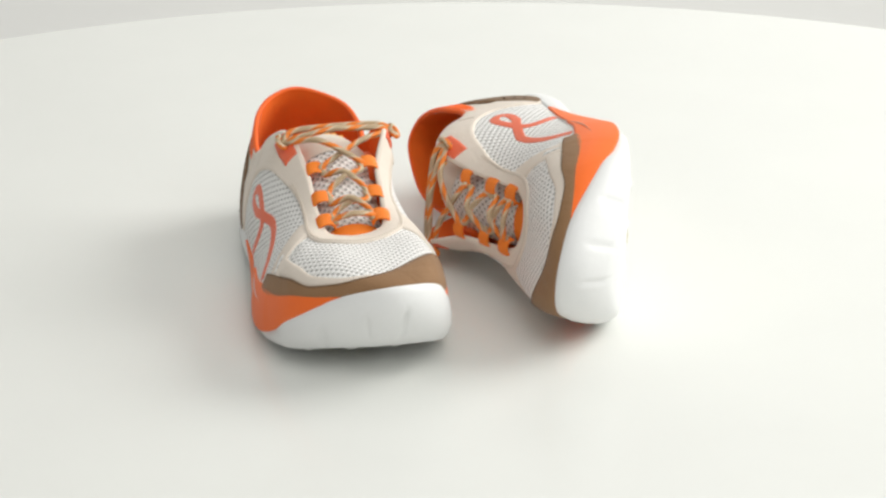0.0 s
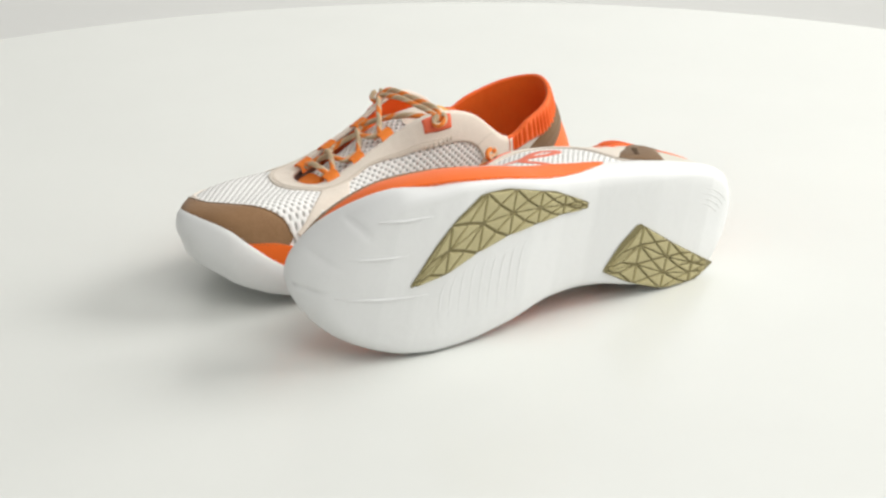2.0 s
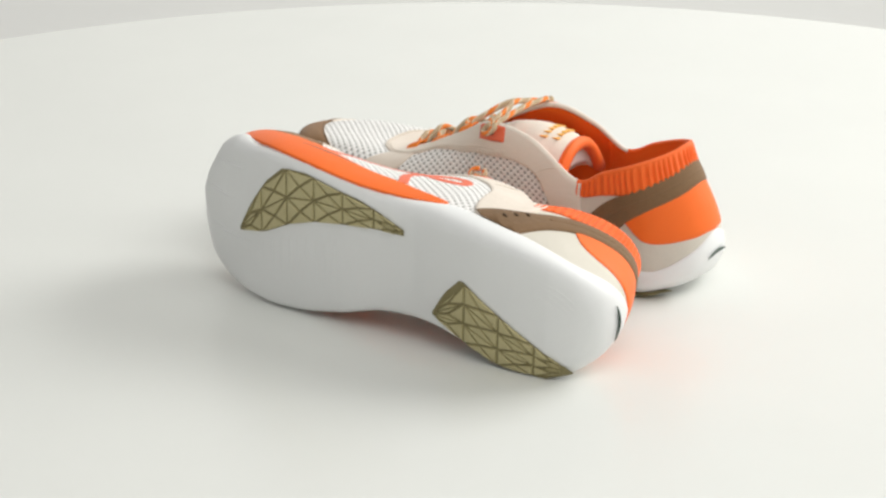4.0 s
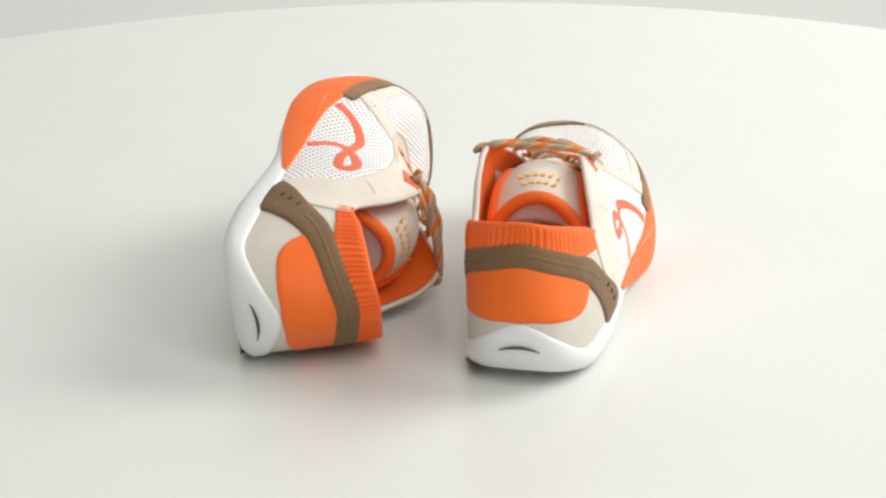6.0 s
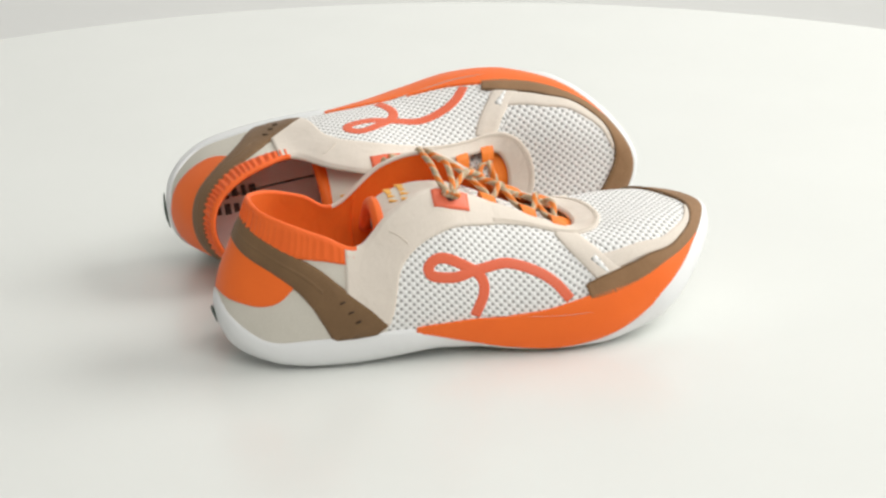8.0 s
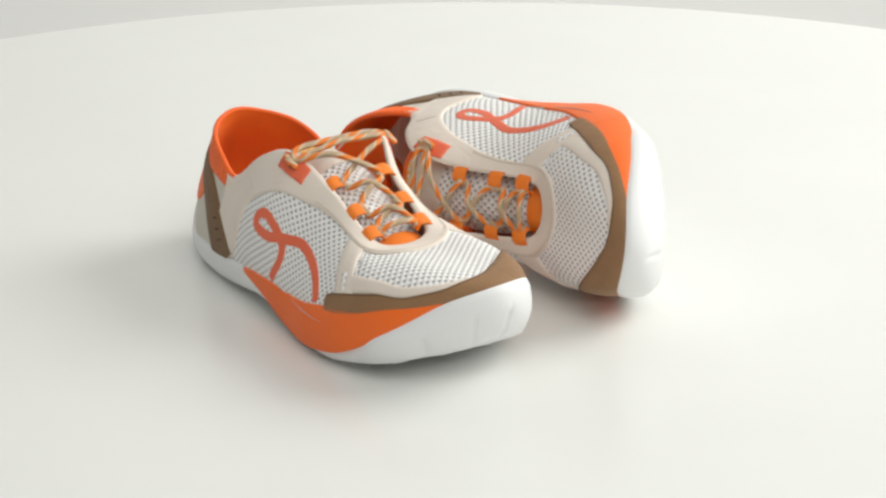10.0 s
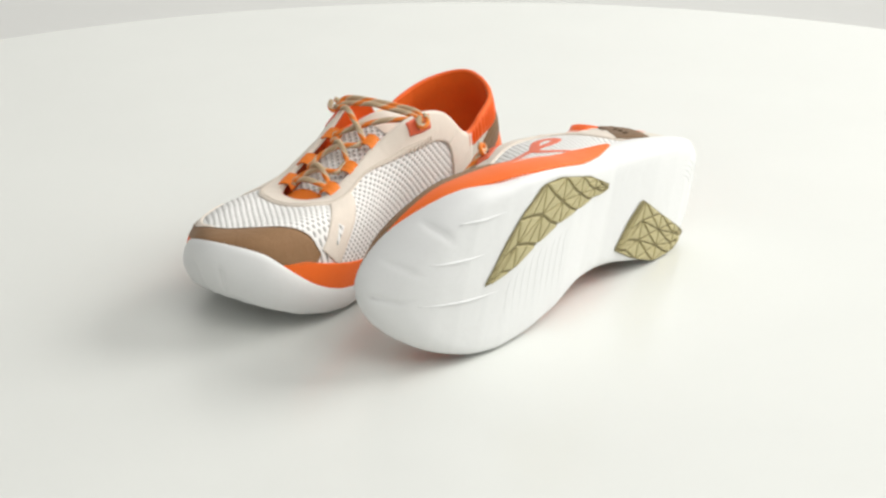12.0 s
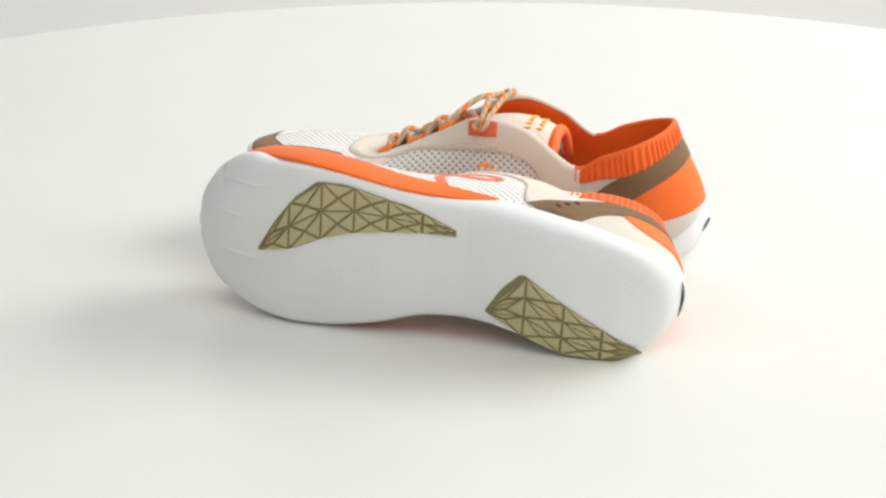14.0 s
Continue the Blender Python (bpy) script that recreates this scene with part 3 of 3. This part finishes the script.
    lower_sheet[..., 2] -= np.interp(np.arange(30), (0, 14, 27.5, 29), (0, 4, 19, 0))[:, None] * (1 - 0.75 * np.abs(w) ** 2)[None, :]
    tongue = make("tongue", upper_sheet.reshape(-1, 3), grid_faces(30, 17, False, 0, True), KNIT, shoe, "padded mesh tongue edged with orange", upper_sheet.reshape(-1, 3)[:, :2] * UNIT)
    make("tongue_lining", lower_sheet.reshape(-1, 3), grid_faces(30, 17), INSOLE, tongue, "grey-pink tongue lining")
    cover = tongue_sheet(sec[17:], 0.7)
    make("tongue_cover", cover.reshape(-1, 3), grid_faces(13, 17, False, 0, True), BEIGE, tongue, "pale beige suede tongue cover")
    edge = np.concatenate(([upper_sheet[k, 0] for k in range(14, 29)], upper_sheet[-1], [upper_sheet[k, -1] for k in range(28, 13, -1)])) - np.array((0, 0, 1.2))
    v, f, _ = tube(edge, 4.3, 10)
    make("binding", v, f, ORANGE, tongue, "orange rolled binding")
    base = tongue_sheet(sec[:6], 1.0)
    make("tongue_base", base.reshape(-1, 3), grid_faces(6, 17, False, 0, True), WEBBING, tongue, "orange tongue base")
    for row in range(2):
        wide = (6, 5)[row]
        for k in range(wide):
            y, u = 115 - row * 7.5, (k - (wide - 1) / 2) * 4.6
            r = [np.interp(y, sec[::-1, 0], sec[::-1, c]) for c in (1, 2, 3, 4)]
            z = r[0] - r[2] * abs(u / r[1]) ** 2.2 + 0.75
            v = [(r[3] + u + sx * 1.6, y + sy * 2.6, z + dz) for dz in (-0.6, 0.2) for sx, sy in ((-1, -1), (1, -1), (1, 1), (-1, 1))]
            make("print_bar", v, [(3, 2, 1, 0), (4, 5, 6, 7), (0, 1, 5, 4), (1, 2, 6, 5), (2, 3, 7, 6), (3, 0, 4, 7)], PRINT, tongue, "", None, True, False)

    # webbing loops along the throat, coral eyelet tabs above them
    anchors = {1: [], -1: []}
    for sgn, spots in ((1, ((11, 210, 65.5), (10.5, 191, 74), (10.5, 165.5, 84.5))), (-1, ((-29, 211, 67), (-29, 190.5, 75), (-29, 168, 87)))):
        for x, y, z in spots:
            a = np.array((x + sgn * 5.0, y, z - 1.5))
            b = np.array((x + sgn * 0.5, y, z + 3.2))
            c = np.array((x - sgn * 6.0, y - 0.5, z + 3.4))
            d = np.array((x - sgn * 9.0, y - 0.5, z - 0.5))
            line = spline([a, b, c, d], 13)
            t = np.gradient(line, axis=0)
            t /= np.linalg.norm(t, axis=1)[:, None]
            side_v = np.array((0.0, 1.0, -0.45)) / 1.097
            nv = np.cross(t, side_v) * sgn
            sect = [(-4.9, 0), (-4.9, 0.9), (-4.3, 1.3), (4.3, 1.3), (4.9, 0.9), (4.9, 0), (0, -0.2)]
            vv = np.stack([line + side_v * s + nv * h for s, h in sect], 1)
            ff = grid_faces(13, 7, False, 0, sgn < 0) + [(i * 7 + 6, i * 7, i * 7 + 7, i * 7 + 13) for i in range(12)]
            make("lace_loop", vv.reshape(-1, 3), ff, WEBBING, shoe, "orange webbing lace loop", None, True, False)
            anchors[sgn].append(np.array((x - sgn * 8.5, y - 0.5, z + 2.0)))
    for sgn, c in ((1, (23, 139, 98.5)), (-1, (-44, 138, 100.5))):
        p, h = P(sgn, *c)
        h = min(h, 0.93)
        dp = 0.33
        tab = band("eyelet_tab", p - dp, p + dp, curve([(p - dp, 0.83), (p, 0.80), (p + dp, 0.83)]), 0.985, 2.2, CORAL, shoe, "coral rubber eyelet tab", 12, 8)
        hole = skin(p, 0.9, np.array(2.5))
        nrm = skin(p, 0.9, np.array(3.5)) - hole
        v, f, _ = tube([hole - nrm * 0.6, hole + nrm * 0.25], 2.6, 12)
        make("eyelet", v, f, EYE_DARK, tab)
        anchors[sgn].append(hole + nrm * 1.0)

    # laces
    def lace(points, n=40, r=1.95):
        v, f, uv = tube(spline(points, n), r, 8)
        make("lace", v, f, LACE, shoe, "tan lace with orange flecks", uv)

    o, i = anchors[1], anchors[-1]
    up = np.array((0, 0, 1.0))
    lace([o[0] + np.array((3, 0, -2)), o[0] + up, (o[0] + i[0]) / 2 + up * 4.0 + np.array((0, 2, 0)), i[0] + up, i[0] + np.array((-3, 0, -2))])
    back = np.array((0, -5.5, 2.2))
    for k in (0, 1):
        for s, (a, c) in enumerate(((o[k] + back, i[k + 1] - back), (i[k] + back, o[k + 1] - back))):
            lace([a - back * 1.4 - up * 0.8, a, (a + c) / 2 + up * (3.2 + 3.0 * s), c, c + back * 1.4 - up * 0.8])
    for s, (a, b) in enumerate(((o[2], i[3]), (i[2], o[3]))):
        m = (a + b) / 2 + up * (6.0 + 3.0 * s)
        lace([a - up * 1.0, a + up * 2.0, m, b * 0.85 + a * 0.15 + up * 4.0, b + up * 1.2])
    # the strand between the eyelets, knotted at both
    m = (o[3] + i[3]) / 2
    lace([o[3], o[3] + np.array((-8, 3, 5)), m + np.array((4, 5, 9)), m + np.array((-8, 3, 8)), i[3] + np.array((7, 1, 5)), i[3]])
    lace([o[3] + np.array((0, 0, 1)), o[3] + np.array((-7, -5, 7)), m + np.array((2, -4, 8)), i[3] + np.array((8, -4, 6)), i[3] + np.array((0, 0, 1))])
    for q, sgn in ((o[3], 1), (i[3], -1)):
        ring = [q + np.array((sgn * 1.0 + 4.2 * math.cos(w) * 0.6, 4.2 * math.sin(w), 2.0 + 2.8 * math.cos(w + 0.6))) for w in np.linspace(0, 5.6, 9)]
        lace(ring, 30, 1.8)
    return shoe


# ---- the place ----
def turned(name, prof, centre, material, parent, label=""):
    n = 256
    verts = [(centre[0] + r * math.cos(2 * math.pi * i / n), centre[1] + r * math.sin(2 * math.pi * i / n), z) for i in range(n) for r, z in prof]
    return make(name, np.array(verts) / UNIT, grid_faces(n, len(prof), True), material, parent, label, None, False, False)


TABLE_R, TABLE_C = 0.713, (0.0043, -0.0786)
table = new("display_table")
tagged(table, "round glossy white display table under the shoes", "table")
turned("tabletop", [(0.0, -0.012), (TABLE_R - 0.002, -0.012), (TABLE_R - 0.001, -0.003), (TABLE_R - 0.004, 0.0), (TABLE_R * 0.5, 0.0), (0.0, 0.0)], TABLE_C, TABLE_WHITE, table)
turned("edge_band", [(TABLE_R - 0.02, -0.014), (TABLE_R - 0.02, -0.05), (TABLE_R - 0.004, -0.05), (TABLE_R, -0.046), (TABLE_R, -0.018), (TABLE_R - 0.004, -0.014), (TABLE_R - 0.02, -0.014)], TABLE_C, TABLE_WHITE, table)
turned("pedestal", [(0.0, -0.014), (0.09, -0.014), (0.05, -0.06), (0.05, -0.70), (0.22, -0.735), (0.22, -0.75), (0.0, -0.75)], TABLE_C, TABLE_WHITE, table)

# seamless paper behind: floor and wall in one sweep
sweep = []
for k in range(25):
    a = math.radians(90 * k / 24)
    sweep.append((1.6 + 0.8 * math.sin(a), -0.35 + 0.8 * (1 - math.cos(a)) - 0.4))
profile = [(-3.0, -0.75)] + sweep + [(2.4, 3.0)]
verts = [(x, y, z) for x in (-3.0, 3.0) for y, z in profile]
back = make("backdrop", np.array(verts) / UNIT, grid_faces(2, len(profile)), BACK_WHITE, None, "", None, False)
tagged(back, "seamless white studio paper sweep", "backdrop", "", "structure")

right_shoe = build_shoe(1.0)
tagged(right_shoe, "orange, white and brown running shoe standing upright on the table", "shoe", "pair of running shoes")
left_shoe = build_shoe(-1.0)
tagged(left_shoe, "orange, white and brown running shoe tipped onto its side, sole outward", "shoe", "pair of running shoes")

RIGHT_AT = pose(-0.0967, 0.1235, 0.0015, 0, 0, -168.1)
LEFT_AT = pose(0.0590, 0.1664, 0.0296, 41.66, 80.62, -126.66)


# The table's drive lags a little and catches up again: seconds and the lag in seconds
LAG_T = (0.0, 0.5, 1.0, 1.5, 2.0, 2.7, 4.8, 5.5, 6.0, 6.5, 7.0, 8.2, 10.3, 10.5, 11.0, 11.5, 12.0, 12.5, 13.0, 13.5, 14.0)
LAG_S = (0.0, -0.014, -0.042, -0.052, -0.038, -0.026, -0.05, -0.04, -0.03, -0.066, -0.108, -0.122, -0.075, -0.075, -0.122, -0.106, -0.063, -0.038, -0.05, -0.028, 0.01)


def motions():
    times = [0.5 * k for k in range(29)]
    for thing, at in ((right_shoe, RIGHT_AT), (left_shoe, LEFT_AT)):
        walk(thing, [(t, pose(0, 0, 0, 0, 0, -SPIN * (t + float(np.interp(t, LAG_T, LAG_S)))) @ at) for t in times])


motions()
